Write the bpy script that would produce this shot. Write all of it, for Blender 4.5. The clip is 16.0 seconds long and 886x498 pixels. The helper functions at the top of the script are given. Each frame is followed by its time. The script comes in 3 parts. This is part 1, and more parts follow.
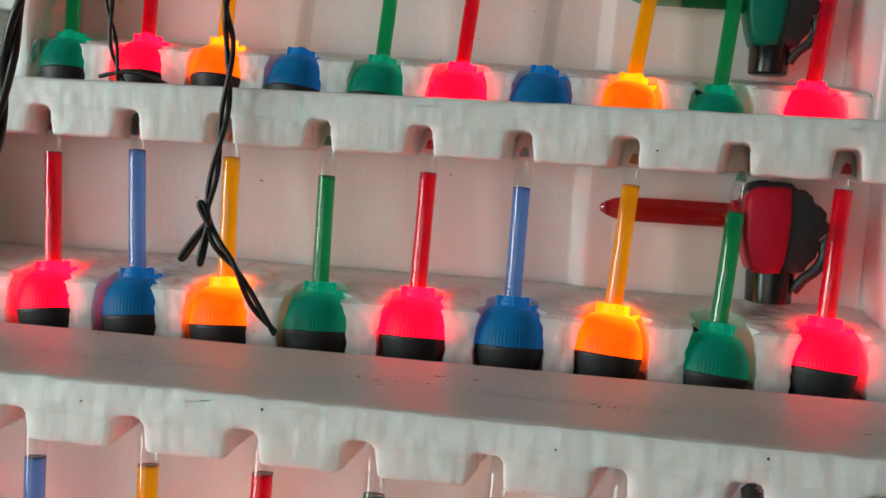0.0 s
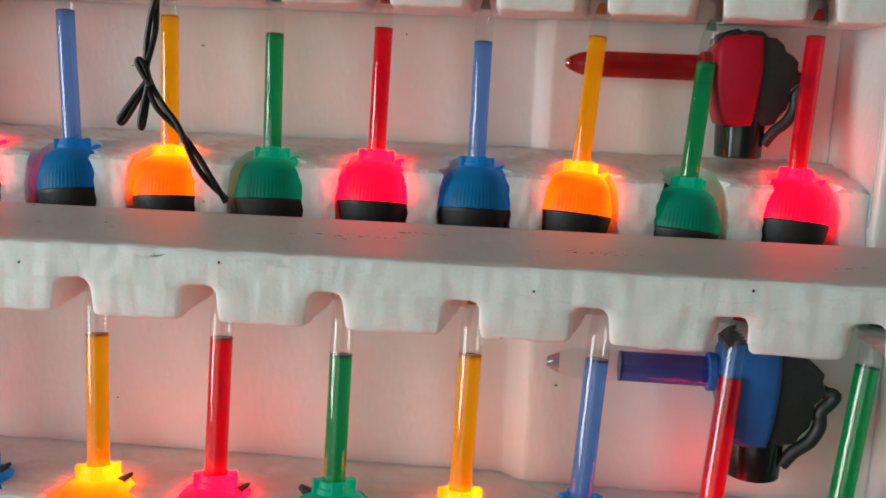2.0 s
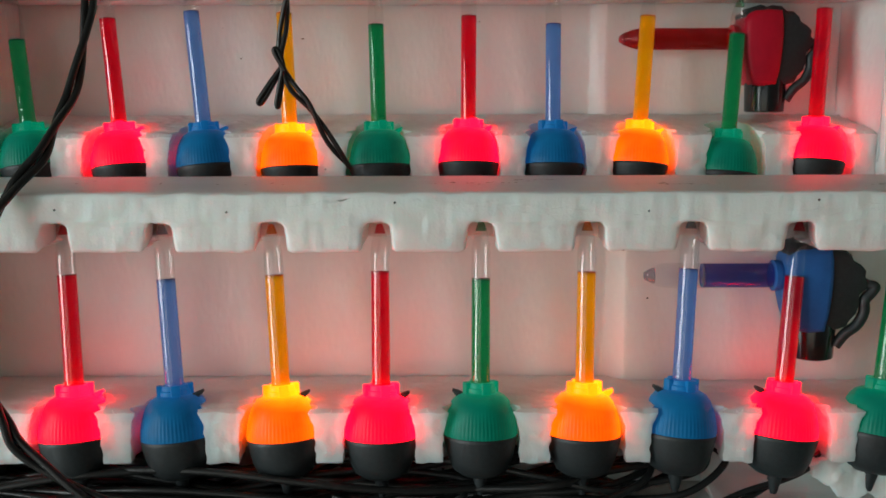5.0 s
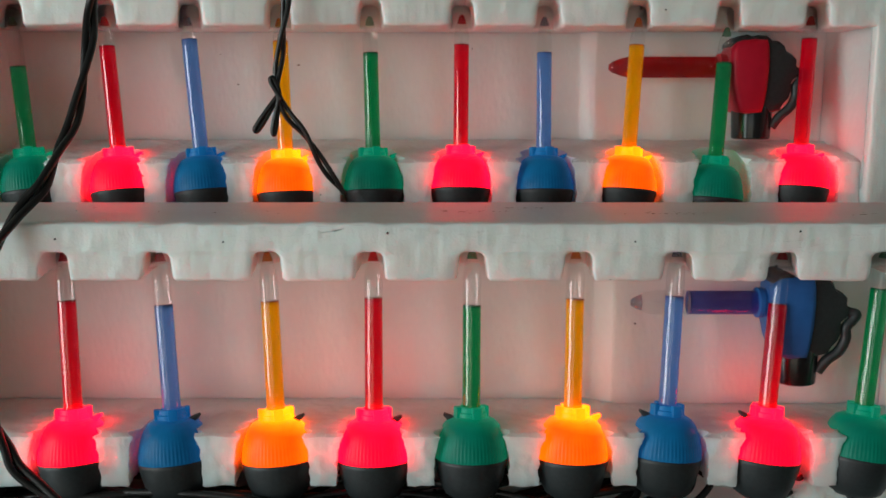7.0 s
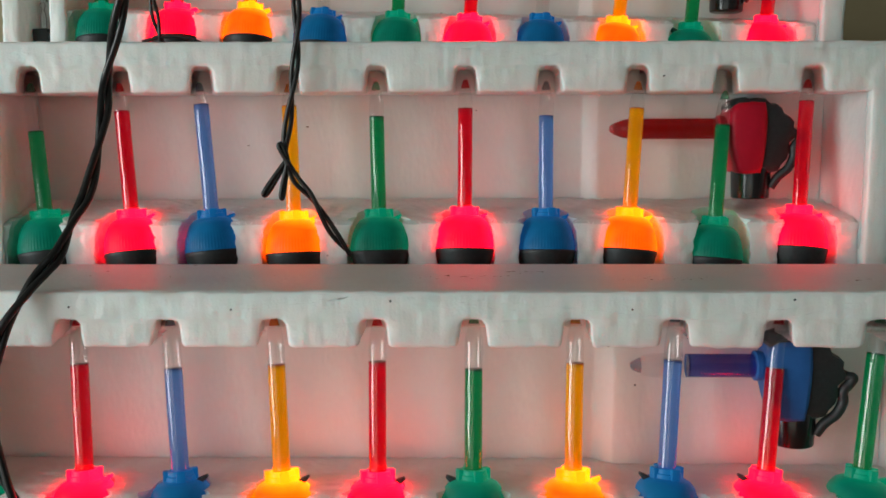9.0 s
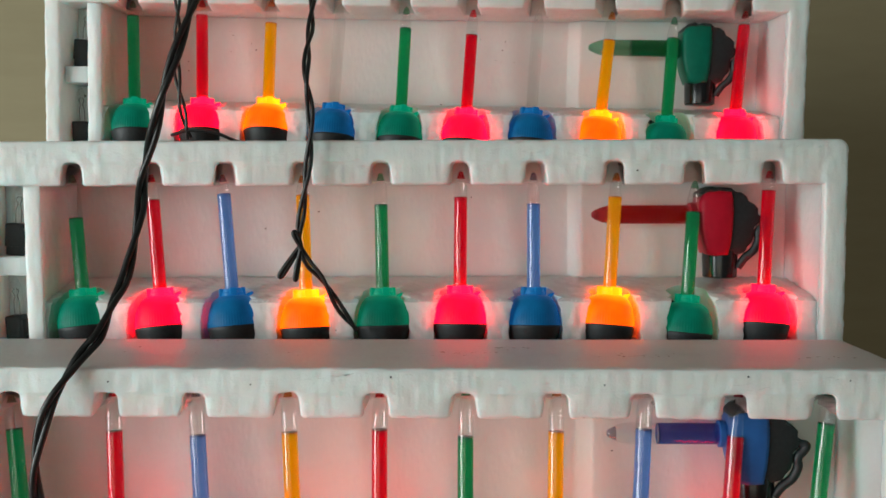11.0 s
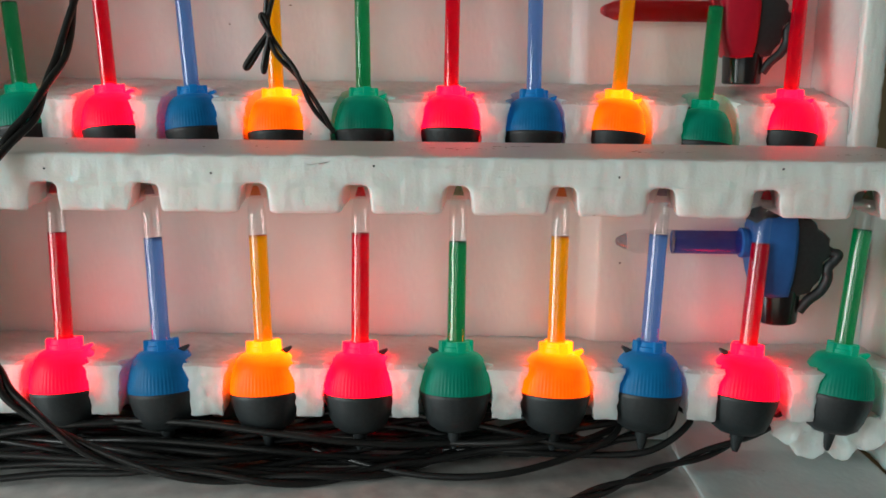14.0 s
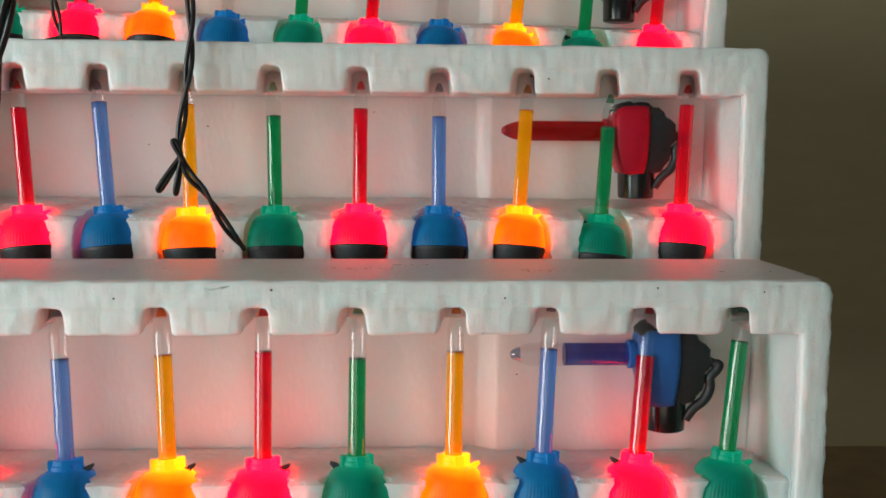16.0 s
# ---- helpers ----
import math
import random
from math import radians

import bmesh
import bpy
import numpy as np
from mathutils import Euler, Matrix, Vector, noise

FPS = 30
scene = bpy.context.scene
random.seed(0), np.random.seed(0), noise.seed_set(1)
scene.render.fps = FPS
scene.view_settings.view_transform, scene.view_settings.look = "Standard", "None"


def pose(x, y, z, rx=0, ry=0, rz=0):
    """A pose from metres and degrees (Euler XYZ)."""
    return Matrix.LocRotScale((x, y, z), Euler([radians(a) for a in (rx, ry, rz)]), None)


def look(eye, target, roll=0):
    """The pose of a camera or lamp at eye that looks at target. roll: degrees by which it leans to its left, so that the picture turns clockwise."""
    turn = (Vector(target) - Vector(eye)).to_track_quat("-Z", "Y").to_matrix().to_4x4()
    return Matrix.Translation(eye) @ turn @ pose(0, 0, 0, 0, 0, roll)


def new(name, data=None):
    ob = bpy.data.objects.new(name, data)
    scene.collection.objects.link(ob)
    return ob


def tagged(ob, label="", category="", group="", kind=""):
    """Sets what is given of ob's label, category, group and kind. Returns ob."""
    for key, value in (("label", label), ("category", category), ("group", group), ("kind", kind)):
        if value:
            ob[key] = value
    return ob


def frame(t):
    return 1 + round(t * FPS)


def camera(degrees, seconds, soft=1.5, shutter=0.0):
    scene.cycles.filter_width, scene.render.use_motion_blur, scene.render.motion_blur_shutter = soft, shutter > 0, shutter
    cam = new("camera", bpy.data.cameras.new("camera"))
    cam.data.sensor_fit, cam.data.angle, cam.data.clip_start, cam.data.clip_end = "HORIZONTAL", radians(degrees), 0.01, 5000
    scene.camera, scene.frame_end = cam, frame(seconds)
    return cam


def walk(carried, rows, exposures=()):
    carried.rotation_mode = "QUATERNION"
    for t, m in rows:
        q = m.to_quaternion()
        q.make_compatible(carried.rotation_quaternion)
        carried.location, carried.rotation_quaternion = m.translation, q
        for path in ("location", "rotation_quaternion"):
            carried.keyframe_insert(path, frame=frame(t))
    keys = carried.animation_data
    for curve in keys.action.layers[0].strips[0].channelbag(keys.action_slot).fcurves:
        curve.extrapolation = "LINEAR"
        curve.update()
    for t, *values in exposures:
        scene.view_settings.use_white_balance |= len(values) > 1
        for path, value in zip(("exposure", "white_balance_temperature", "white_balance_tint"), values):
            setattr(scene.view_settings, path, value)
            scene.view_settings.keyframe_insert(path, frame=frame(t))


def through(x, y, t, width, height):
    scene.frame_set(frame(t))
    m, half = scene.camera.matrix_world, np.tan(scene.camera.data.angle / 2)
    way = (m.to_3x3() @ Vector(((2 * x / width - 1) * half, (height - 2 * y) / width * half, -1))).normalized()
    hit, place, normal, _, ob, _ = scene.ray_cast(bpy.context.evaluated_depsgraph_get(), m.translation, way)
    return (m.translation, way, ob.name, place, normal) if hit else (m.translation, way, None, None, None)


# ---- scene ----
cam = camera(52.20, 16.0, soft=1.6)
PATH = [
    (0, (0.09300, -0.31794, 0.26101), (-0.04939, 0.66766, 0.16975), 3.43),
    (0.5, (0.08998, -0.30810, 0.25566), (-0.01967, 0.68111, 0.15851), 3.01),
    (1, (0.08427, -0.30328, 0.24006), (-0.00958, 0.68417, 0.11307), 2.62),
    (1.5, (0.08476, -0.30325, 0.22920), (0.00447, 0.68003, 0.06571), 2.39),
    (2, (0.08373, -0.30303, 0.22991), (0.00989, 0.67972, 0.06035), 2.42),
    (2.5, (0.08045, -0.30509, 0.22778), (0.01497, 0.67736, 0.05310), 2.29),
    (3, (0.06168, -0.31100, 0.22743), (0.01593, 0.67173, 0.04814), 0.63),
    (3.5, (0.04164, -0.32467, 0.22204), (0.02311, 0.65855, 0.04058), -0.71),
    (4, (0.02201, -0.35125, 0.21025), (0.01748, 0.63455, 0.04237), -0.33),
    (4.2, (0.01606, -0.36000, 0.20854), (0.01046, 0.62671, 0.04615), -0.23),
    (6.3, (0.00959, -0.39193, 0.22216), (0.00605, 0.59545, 0.06384), -0.07),
    (6.5, (0.01021, -0.38972, 0.22286), (0.00831, 0.59708, 0.06092), -0.01),
    (7, (0.01301, -0.39019, 0.22337), (0.01172, 0.59797, 0.06994), 0.00),
    (7.5, (0.01497, -0.39621, 0.22455), (0.01092, 0.59346, 0.08124), -0.02),
    (8, (0.01441, -0.38998, 0.22791), (0.00943, 0.60093, 0.09343), 0.06),
    (8.5, (0.01495, -0.38618, 0.23660), (0.00335, 0.60577, 0.11049), 0.09),
    (9, (0.01855, -0.39773, 0.24138), (0.00138, 0.59462, 0.11914), -0.16),
    (9.5, (0.02452, -0.41493, 0.24935), (0.00453, 0.57984, 0.14919), -0.19),
    (10, (0.02711, -0.42277, 0.26243), (0.00047, 0.57351, 0.18045), -0.21),
    (10.2, (0.02682, -0.42877, 0.26707), (0.00132, 0.56849, 0.19767), -0.10),
    (12.3, (0.02671, -0.46045, 0.24401), (-0.00697, 0.53581, 0.16443), -0.26),
    (12.5, (0.02605, -0.45772, 0.23863), (-0.00449, 0.53656, 0.13630), 0.06),
    (13, (0.02290, -0.44801, 0.22647), (0.00082, 0.54169, 0.08502), 0.71),
    (13.5, (0.02068, -0.41869, 0.21779), (0.00615, 0.56748, 0.05270), 0.82),
    (14, (0.01979, -0.39621, 0.21087), (0.01728, 0.58541, 0.02005), 0.65),
    (14.5, (0.02491, -0.39996, 0.20802), (0.05246, 0.58067, 0.01410), 0.66),
    (15, (0.03782, -0.40225, 0.21017), (0.06591, 0.58159, 0.03331), 0.10),
    (15.5, (0.04970, -0.40977, 0.22655), (0.09048, 0.58266, 0.11069), 0.24),
    (16, (0.04890, -0.41338, 0.23176), (0.08830, 0.58044, 0.12799), 0.29),
]
walk(cam, [(t, look(eye, target, roll)) for t, eye, target, roll in PATH],
     exposures=[(0, -0.20), (1, -0.21), (1.5, -0.23), (2, -0.14), (3, -0.14), (4, -0.31), (6.5, -0.37), (7, -0.40), (8, -0.30), (9, -0.27), (10, -0.22), (12.5, 0.04), (13.5, -0.11), (14.5, -0.16), (15.5, -0.03), (16, -0.04)])

# ---- world and light: daylight through two windows of a plain room ----
world = bpy.data.worlds.new("world")
scene.world = world
world.use_nodes = True
wn = world.node_tree
sky = wn.nodes.new("ShaderNodeTexSky")
sky.sky_type, sky.sun_disc = 'NISHITA', False
sky.sun_elevation, sky.sun_rotation = radians(38), radians(200)
wn.nodes["Background"].inputs["Strength"].default_value = 0.08
wn.links.new(sky.outputs["Color"], wn.nodes["Background"].inputs["Color"])


def area_lamp(name, m, w, h, power, colour):
    data = bpy.data.lights.new(name, 'AREA')
    data.shape, data.size, data.size_y, data.energy, data.color = 'RECTANGLE', w, h, power, colour
    ob = new(name, data)
    ob.matrix_world = m
    return ob


SIDE_WINDOW = (-1.50, -0.35, -0.20, 0.80)    # y0, y1, z0, z1 in the wall at x = -1.7
REAR_WINDOW = (-1.6, 0.1, -0.40, 0.90)      # x0, x1, z0, z1 in the wall at y = -2.3
area_lamp("window_light_side", look((-1.72, -0.925, 0.30), (0, -0.05, 0.15)), 1.10, 0.95, 34, (0.92, 1.0, 0.99))
area_lamp("window_light_rear", look((-0.75, -2.33, 0.25), (0, 0, 0.15)), 1.6, 1.25, 4.0, (0.92, 1.0, 0.98))


# ---- materials ----
def mat(name):
    m = bpy.data.materials.new(name)
    m.use_nodes = True
    nt = m.node_tree
    return m, nt, nt.nodes["Principled BSDF"], nt.nodes["Material Output"]


def node(nt, kind, **values):
    n = nt.nodes.new(kind)
    for key, value in values.items():
        n.inputs[key].default_value = value
    return n


def ramp(nt, source, stops):
    r = nt.nodes.new("ShaderNodeValToRGB")
    e = r.color_ramp.elements
    while len(e) < len(stops):
        e.new(0.5)
    for el, (pos, col) in zip(e, stops):
        el.position, el.color = pos, (*col, 1) if len(col) == 3 else col
    nt.links.new(source, r.inputs["Fac"])
    return r.outputs["Color"]


def bump(nt, bsdf, height, strength, distance):
    b = node(nt, "ShaderNodeBump", Strength=strength, Distance=distance)
    nt.links.new(height, b.inputs["Height"])
    nt.links.new(b.outputs["Normal"], bsdf.inputs["Normal"])
    return b


def foam_material(name, base, dark, beads=330.0, strength=0.35, flutes=0.0, depth=0.018, share=0.8):
    """Expanded polystyrene: fused beads, faint stains and sparse dark specks."""
    m, nt, p, _ = mat(name)
    tc = nt.nodes.new("ShaderNodeTexCoord").outputs["Object"]
    vor = node(nt, "ShaderNodeTexVoronoi", Scale=beads)
    vor.feature = 'SMOOTH_F1'
    big = node(nt, "ShaderNodeTexNoise", Scale=22.0, Detail=5.0, Roughness=0.6)
    fine = node(nt, "ShaderNodeTexNoise", Scale=900.0, Detail=3.0)
    spot = node(nt, "ShaderNodeTexVoronoi", Scale=24.0, Randomness=1.0)
    stain = node(nt, "ShaderNodeTexNoise", Scale=34.0, Detail=8.0, Roughness=0.75)
    mp = node(nt, "ShaderNodeMapping", Scale=(1.0, 0.8, 0.5))
    nt.links.new(tc, mp.inputs["Vector"])
    nt.links.new(mp.outputs["Vector"], vor.inputs["Vector"])
    for n in (big, fine, spot, stain):
        nt.links.new(tc, n.inputs["Vector"])
    col = ramp(nt, big.outputs["Fac"], [(0.35, dark), (0.62, base)])
    mix = nt.nodes.new("ShaderNodeMix")
    mix.data_type, mix.blend_type = 'RGBA', 'MULTIPLY'
    mix.inputs["Factor"].default_value = 1.0
    nt.links.new(col, mix.inputs["A"])
    nt.links.new(ramp(nt, spot.outputs["Distance"], [(0.016, (0.12, 0.10, 0.08)), (0.026, (1, 1, 1))]), mix.inputs["B"])
    mix2 = nt.nodes.new("ShaderNodeMix")
    mix2.data_type, mix2.blend_type = 'RGBA', 'MULTIPLY'
    mix2.inputs["Factor"].default_value = 1.0
    nt.links.new(mix.outputs["Result"], mix2.inputs["A"])
    nt.links.new(ramp(nt, stain.outputs["Fac"], [(0.0, (1, 1, 1)), (0.69, (1, 1, 1)), (0.76, (0.62, 0.52, 0.42))]), mix2.inputs["B"])
    nt.links.new(mix2.outputs["Result"], p.inputs["Base Color"])
    p.inputs["Roughness"].default_value = 0.45
    p.inputs["Subsurface Weight"].default_value = share
    p.inputs["Subsurface Radius"].default_value = (1.0, 0.6, 0.55)
    p.inputs["Subsurface Scale"].default_value = depth
    flute = node(nt, "ShaderNodeTexNoise", Scale=150.0, Detail=2.0)
    stretch = node(nt, "ShaderNodeMapping", Scale=(1.0, 0.1, 0.14))
    nt.links.new(tc, stretch.inputs["Vector"])
    nt.links.new(stretch.outputs["Vector"], flute.inputs["Vector"])
    both = nt.nodes.new("ShaderNodeMath")
    both.operation = 'MULTIPLY_ADD'
    both.inputs[1].default_value = flutes
    nt.links.new(flute.outputs["Fac"], both.inputs[0])
    add = nt.nodes.new("ShaderNodeMath")
    add.operation = 'MULTIPLY_ADD'
    add.inputs[1].default_value = 0.25
    nt.links.new(fine.outputs["Fac"], add.inputs[0])
    inv = nt.nodes.new("ShaderNodeMath")
    inv.operation = 'SUBTRACT'
    inv.inputs[0].default_value = 1.0
    nt.links.new(vor.outputs["Distance"], inv.inputs[1])
    nt.links.new(inv.outputs[0], add.inputs[2])
    nt.links.new(add.outputs[0], both.inputs[2])
    bump(nt, p, both.outputs[0], strength, 0.0016)
    return m


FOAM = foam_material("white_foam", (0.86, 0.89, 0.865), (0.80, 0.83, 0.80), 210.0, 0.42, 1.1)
# Smoother skin of the same foam; recess shade is put into its darker colour.
FOAM_SMOOTH_SHADED = foam_material("shaded_smooth_foam", (0.72, 0.735, 0.715), (0.68, 0.69, 0.67), 420.0, 0.10, depth=0.011, share=0.75)


def plain(name, colour, rough, metal=0.0, grain=0.0, scale=300.0, coat=0.0):
    m, nt, p, _ = mat(name)
    tc = nt.nodes.new("ShaderNodeTexCoord").outputs["Object"]
    n = node(nt, "ShaderNodeTexNoise", Scale=scale, Detail=4.0)
    nt.links.new(tc, n.inputs["Vector"])
    lo, hi = [c * 0.8 for c in colour], [min(1, c * 1.2) for c in colour]
    nt.links.new(ramp(nt, n.outputs["Fac"], [(0.3, lo), (0.7, hi)]), p.inputs["Base Color"])
    p.inputs["Roughness"].default_value, p.inputs["Metallic"].default_value = rough, metal
    p.inputs["Coat Weight"].default_value = coat
    if grain:
        bump(nt, p, n.outputs["Fac"], grain, 0.0006)
    return m


BLACK = plain("black_plastic", (0.016, 0.022, 0.024), 0.5, grain=0.15, scale=700)
BLACK_GLOSS = plain("glossy_black_plastic", (0.008, 0.010, 0.011), 0.22, grain=0.05, scale=500)
WIRE = plain("black_cable", (0.010, 0.011, 0.011), 0.33, grain=0.1, scale=500)
STEEL = plain("steel_filament", (0.25, 0.24, 0.22), 0.35, 0.9)
CARD = plain("brown_card", (0.30, 0.21, 0.13), 0.8, grain=0.2, scale=120)


def dome_material(name, base, glow, strength, hot, hot_strength):
    """Coloured plastic cap lit by the small bulb inside; brighter round the bulb."""
    m, nt, p, _ = mat(name)
    tc = nt.nodes.new("ShaderNodeTexCoord").outputs["Object"]
    n = node(nt, "ShaderNodeTexNoise", Scale=160.0, Detail=3.0)
    nt.links.new(tc, n.inputs["Vector"])
    nt.links.new(ramp(nt, n.outputs["Fac"], [(0.3, [c * 0.85 for c in base]), (0.7, base)]), p.inputs["Base Color"])
    p.inputs["Roughness"].default_value = 0.38
    p.inputs["Specular IOR Level"].default_value = 0.14
    if strength:
        off = node(nt, "ShaderNodeVectorMath")
        off.operation = 'DISTANCE'
        off.inputs[1].default_value = (0.002, 0.000, -0.002)
        nt.links.new(tc, off.inputs[0])
        nt.links.new(ramp(nt, off.outputs["Value"], [(0.006, hot), (0.015, glow)]), p.inputs["Emission Color"])
        mr = node(nt, "ShaderNodeMapRange")
        for key, value in (("From Min", 0.0055), ("From Max", 0.0150), ("To Min", hot_strength), ("To Max", strength)):
            mr.inputs[key].default_value = value
        nt.links.new(off.outputs["Value"], mr.inputs["Value"])
        sep = nt.nodes.new("ShaderNodeSeparateXYZ")
        nt.links.new(tc, sep.inputs[0])
        wide = nt.nodes.new("ShaderNodeMath")
        wide.operation = 'ABSOLUTE'
        nt.links.new(sep.outputs["X"], wide.inputs[0])
        edge = node(nt, "ShaderNodeMapRange")
        edge.interpolation_type = 'SMOOTHSTEP'
        for key, value in (("From Min", 0.0085), ("From Max", 0.0155), ("To Min", 0.85), ("To Max", 1.9)):
            edge.inputs[key].default_value = value
        nt.links.new(wide.outputs[0], edge.inputs["Value"])
        both = nt.nodes.new("ShaderNodeMath")
        both.operation = 'MULTIPLY'
        nt.links.new(mr.outputs["Result"], both.inputs[0])
        nt.links.new(edge.outputs["Result"], both.inputs[1])
        patchy = ramp(nt, n.outputs["Fac"], [(0.3, (0.86, 0.86, 0.86)), (0.7, (1.1, 1.1, 1.1))])
        last = nt.nodes.new("ShaderNodeMath")
        last.operation = 'MULTIPLY'
        nt.links.new(both.outputs[0], last.inputs[0])
        nt.links.new(patchy, last.inputs[1])
        nt.links.new(last.outputs[0], p.inputs["Emission Strength"])
    return m


DOME = {
    "red": dome_material("red_cap", (0.26, 0.001, 0.016), (1, 0.0010, 0.015), 3.6, (1, 0.0015, 0.012), 13.0),
    "amber": dome_material("amber_cap", (0.42, 0.07, 0.002), (1, 0.075, 0.0005), 2.1, (1, 0.12, 0.001), 10.0),
    "green": dome_material("green_cap", (0.001, 0.155, 0.112), (0.0, 1, 0.5), 0.06, (0.0, 1, 0.5), 0.28),
    "blue": dome_material("blue_cap", (0.003, 0.145, 0.32), (0.02, 0.3, 1), 0.07, (0.02, 0.3, 1), 0.26),
}
DOME_OFF = {
    "red": dome_material("red_cap_unlit", (0.45, 0.01, 0.03), (0, 0, 0), 0, (0, 0, 0), 0),
    "green": dome_material("green_cap_unlit", (0.004, 0.16, 0.10), (0, 0, 0), 0, (0, 0, 0), 0),
    "blue": dome_material("blue_cap_unlit", (0.03, 0.14, 0.42), (0, 0, 0), 0, (0, 0, 0), 0),
}


def glass_like(name, through, body, share, rough=0.015, glow=0.0, gloss=1.0):
    """Thin glass, or a clear coloured liquid: light passes tinted, part is scattered, with a glossy skin."""
    m, nt, p, out = mat(name)
    nt.nodes.remove(p)
    if share > 0.2:
        tr = node(nt, "ShaderNodeBsdfRefraction", Color=(*through, 1), Roughness=0.02, IOR=1.25)
    else:
        tr = node(nt, "ShaderNodeBsdfTransparent", Color=(*through, 1))
    gl = node(nt, "ShaderNodeBsdfGlossy", Color=(1, 1, 1, 1), Roughness=rough)
    fr = node(nt, "ShaderNodeLayerWeight", Blend=0.5)
    pw = nt.nodes.new("ShaderNodeMath")
    pw.operation = 'POWER'
    pw.inputs[1].default_value = 3.5
    nt.links.new(fr.outputs["Facing"], pw.inputs[0])
    sc = nt.nodes.new("ShaderNodeMath")
    sc.operation = 'MULTIPLY_ADD'
    sc.inputs[1].default_value, sc.inputs[2].default_value = 0.30 * gloss, 0.055 * gloss
    nt.links.new(pw.outputs[0], sc.inputs[0])
    last = tr
    if share:
        di = node(nt, "ShaderNodeBsdfDiffuse", Color=(*body, 1))
        tl = node(nt, "ShaderNodeBsdfTranslucent", Color=(*body, 1))
        half = node(nt, "ShaderNodeMixShader", Fac=0.55)
        nt.links.new(di.outputs[0], half.inputs[1])
        nt.links.new(tl.outputs[0], half.inputs[2])
        last = node(nt, "ShaderNodeMixShader", Fac=share)
        nt.links.new(tr.outputs[0], last.inputs[1])
        nt.links.new(half.outputs[0], last.inputs[2])
        if glow:
            em = node(nt, "ShaderNodeEmission", Color=(*body, 1), Strength=glow)
            both = nt.nodes.new("ShaderNodeAddShader")
            nt.links.new(last.outputs[0], both.inputs[0])
            nt.links.new(em.outputs[0], both.inputs[1])
            last = both
    top = node(nt, "ShaderNodeMixShader")
    nt.links.new(sc.outputs[0], top.inputs["Fac"])
    nt.links.new(last.outputs[0], top.inputs[1])
    nt.links.new(gl.outputs[0], top.inputs[2])
    nt.links.new(top.outputs[0], out.inputs["Surface"])
    return m


GLASS = glass_like("clear_glass", (0.95, 0.955, 0.95), (1, 1, 1), 0)
LIQUID = {
    "red": glass_like("red_liquid", (0.88, 0.010, 0.045), (0.64, 0.0012, 0.024), 0.36, glow=0.22, gloss=0),
    "amber": glass_like("amber_liquid", (0.98, 0.68, 0.005), (0.82, 0.40, 0.0005), 0.38, glow=0.20, gloss=0),
    "green": glass_like("green_liquid", (0.05, 0.62, 0.32), (0.003, 0.36, 0.13), 0.38, glow=0.12, gloss=0),
    "blue": glass_like("blue_liquid", (0.44, 0.64, 0.93), (0.16, 0.34, 0.68), 0.38, glow=0.10, gloss=0),
}
SPARE_LIQUID = {
    "red": glass_like("red_liquid_unlit", (0.78, 0.06, 0.11), (0.62, 0.008, 0.022), 0.2, gloss=0),
    "green": glass_like("green_liquid_unlit", (0.12, 0.58, 0.36), (0.006, 0.24, 0.09), 0.2, gloss=0),
    "blue": glass_like("blue_liquid_unlit", (0.34, 0.43, 0.82), (0.09, 0.17, 0.52), 0.2, gloss=0),
}
MENISCUS = {c: plain(f"{c}_liquid_edge", v, 0.2) for c, v in (("red", (0.20, 0.004, 0.012)), ("amber", (0.40, 0.10, 0.005)), ("green", (0.004, 0.07, 0.03)), ("blue", (0.03, 0.06, 0.22)))}
TIP = {
    "red": glass_like("red_tip", (0.95, 0.22, 0.28), (0.90, 0.05, 0.08), 0.2),
    "amber": glass_like("amber_tip", (0.98, 0.62, 0.30), (0.95, 0.40, 0.10), 0.2),
    "green": glass_like("green_tip", (0.55, 0.80, 0.66), (0.20, 0.50, 0.32), 0.2),
    "blue": glass_like("blue_tip", (0.70, 0.72, 0.80), (0.40, 0.42, 0.52), 0.2),
}
BUBBLE = {
    "red": plain("red_bubble", (0.95, 0.10, 0.08), 0.3),
    "amber": plain("amber_bubble", (1.0, 0.52, 0.10), 0.3),
}


def wall_material():
    m, nt, p, _ = mat("olive_wall")
    tc = nt.nodes.new("ShaderNodeTexCoord").outputs["Object"]
    mp = node(nt, "ShaderNodeMapping", Scale=(6.0, 6.0, 30.0))
    nt.links.new(tc, mp.inputs["Vector"])
    n = node(nt, "ShaderNodeTexNoise", Scale=2.0, Detail=6.0, Roughness=0.6)
    nt.links.new(mp.outputs["Vector"], n.inputs["Vector"])
    nt.links.new(ramp(nt, n.outputs["Fac"], [(0.25, (0.330, 0.282, 0.168)), (0.75, (0.360, 0.310, 0.188))]), p.inputs["Base Color"])
    p.inputs["Roughness"].default_value = 0.8
    bump(nt, p, n.outputs["Fac"], 0.2, 0.001)
    return m


OLIVE = wall_material()
PLASTER = plain("room_plaster", (0.34, 0.33, 0.31), 0.85, grain=0.1, scale=30)
TABLE = plain("brown_table", (0.26, 0.18, 0.10), 0.5, grain=0.1, scale=40)
BOARD = plain("grey_white_board", (0.72, 0.72, 0.69), 0.30, grain=0.08, scale=90)
TIMBER = plain("window_timber", (0.75, 0.75, 0.72), 0.4)


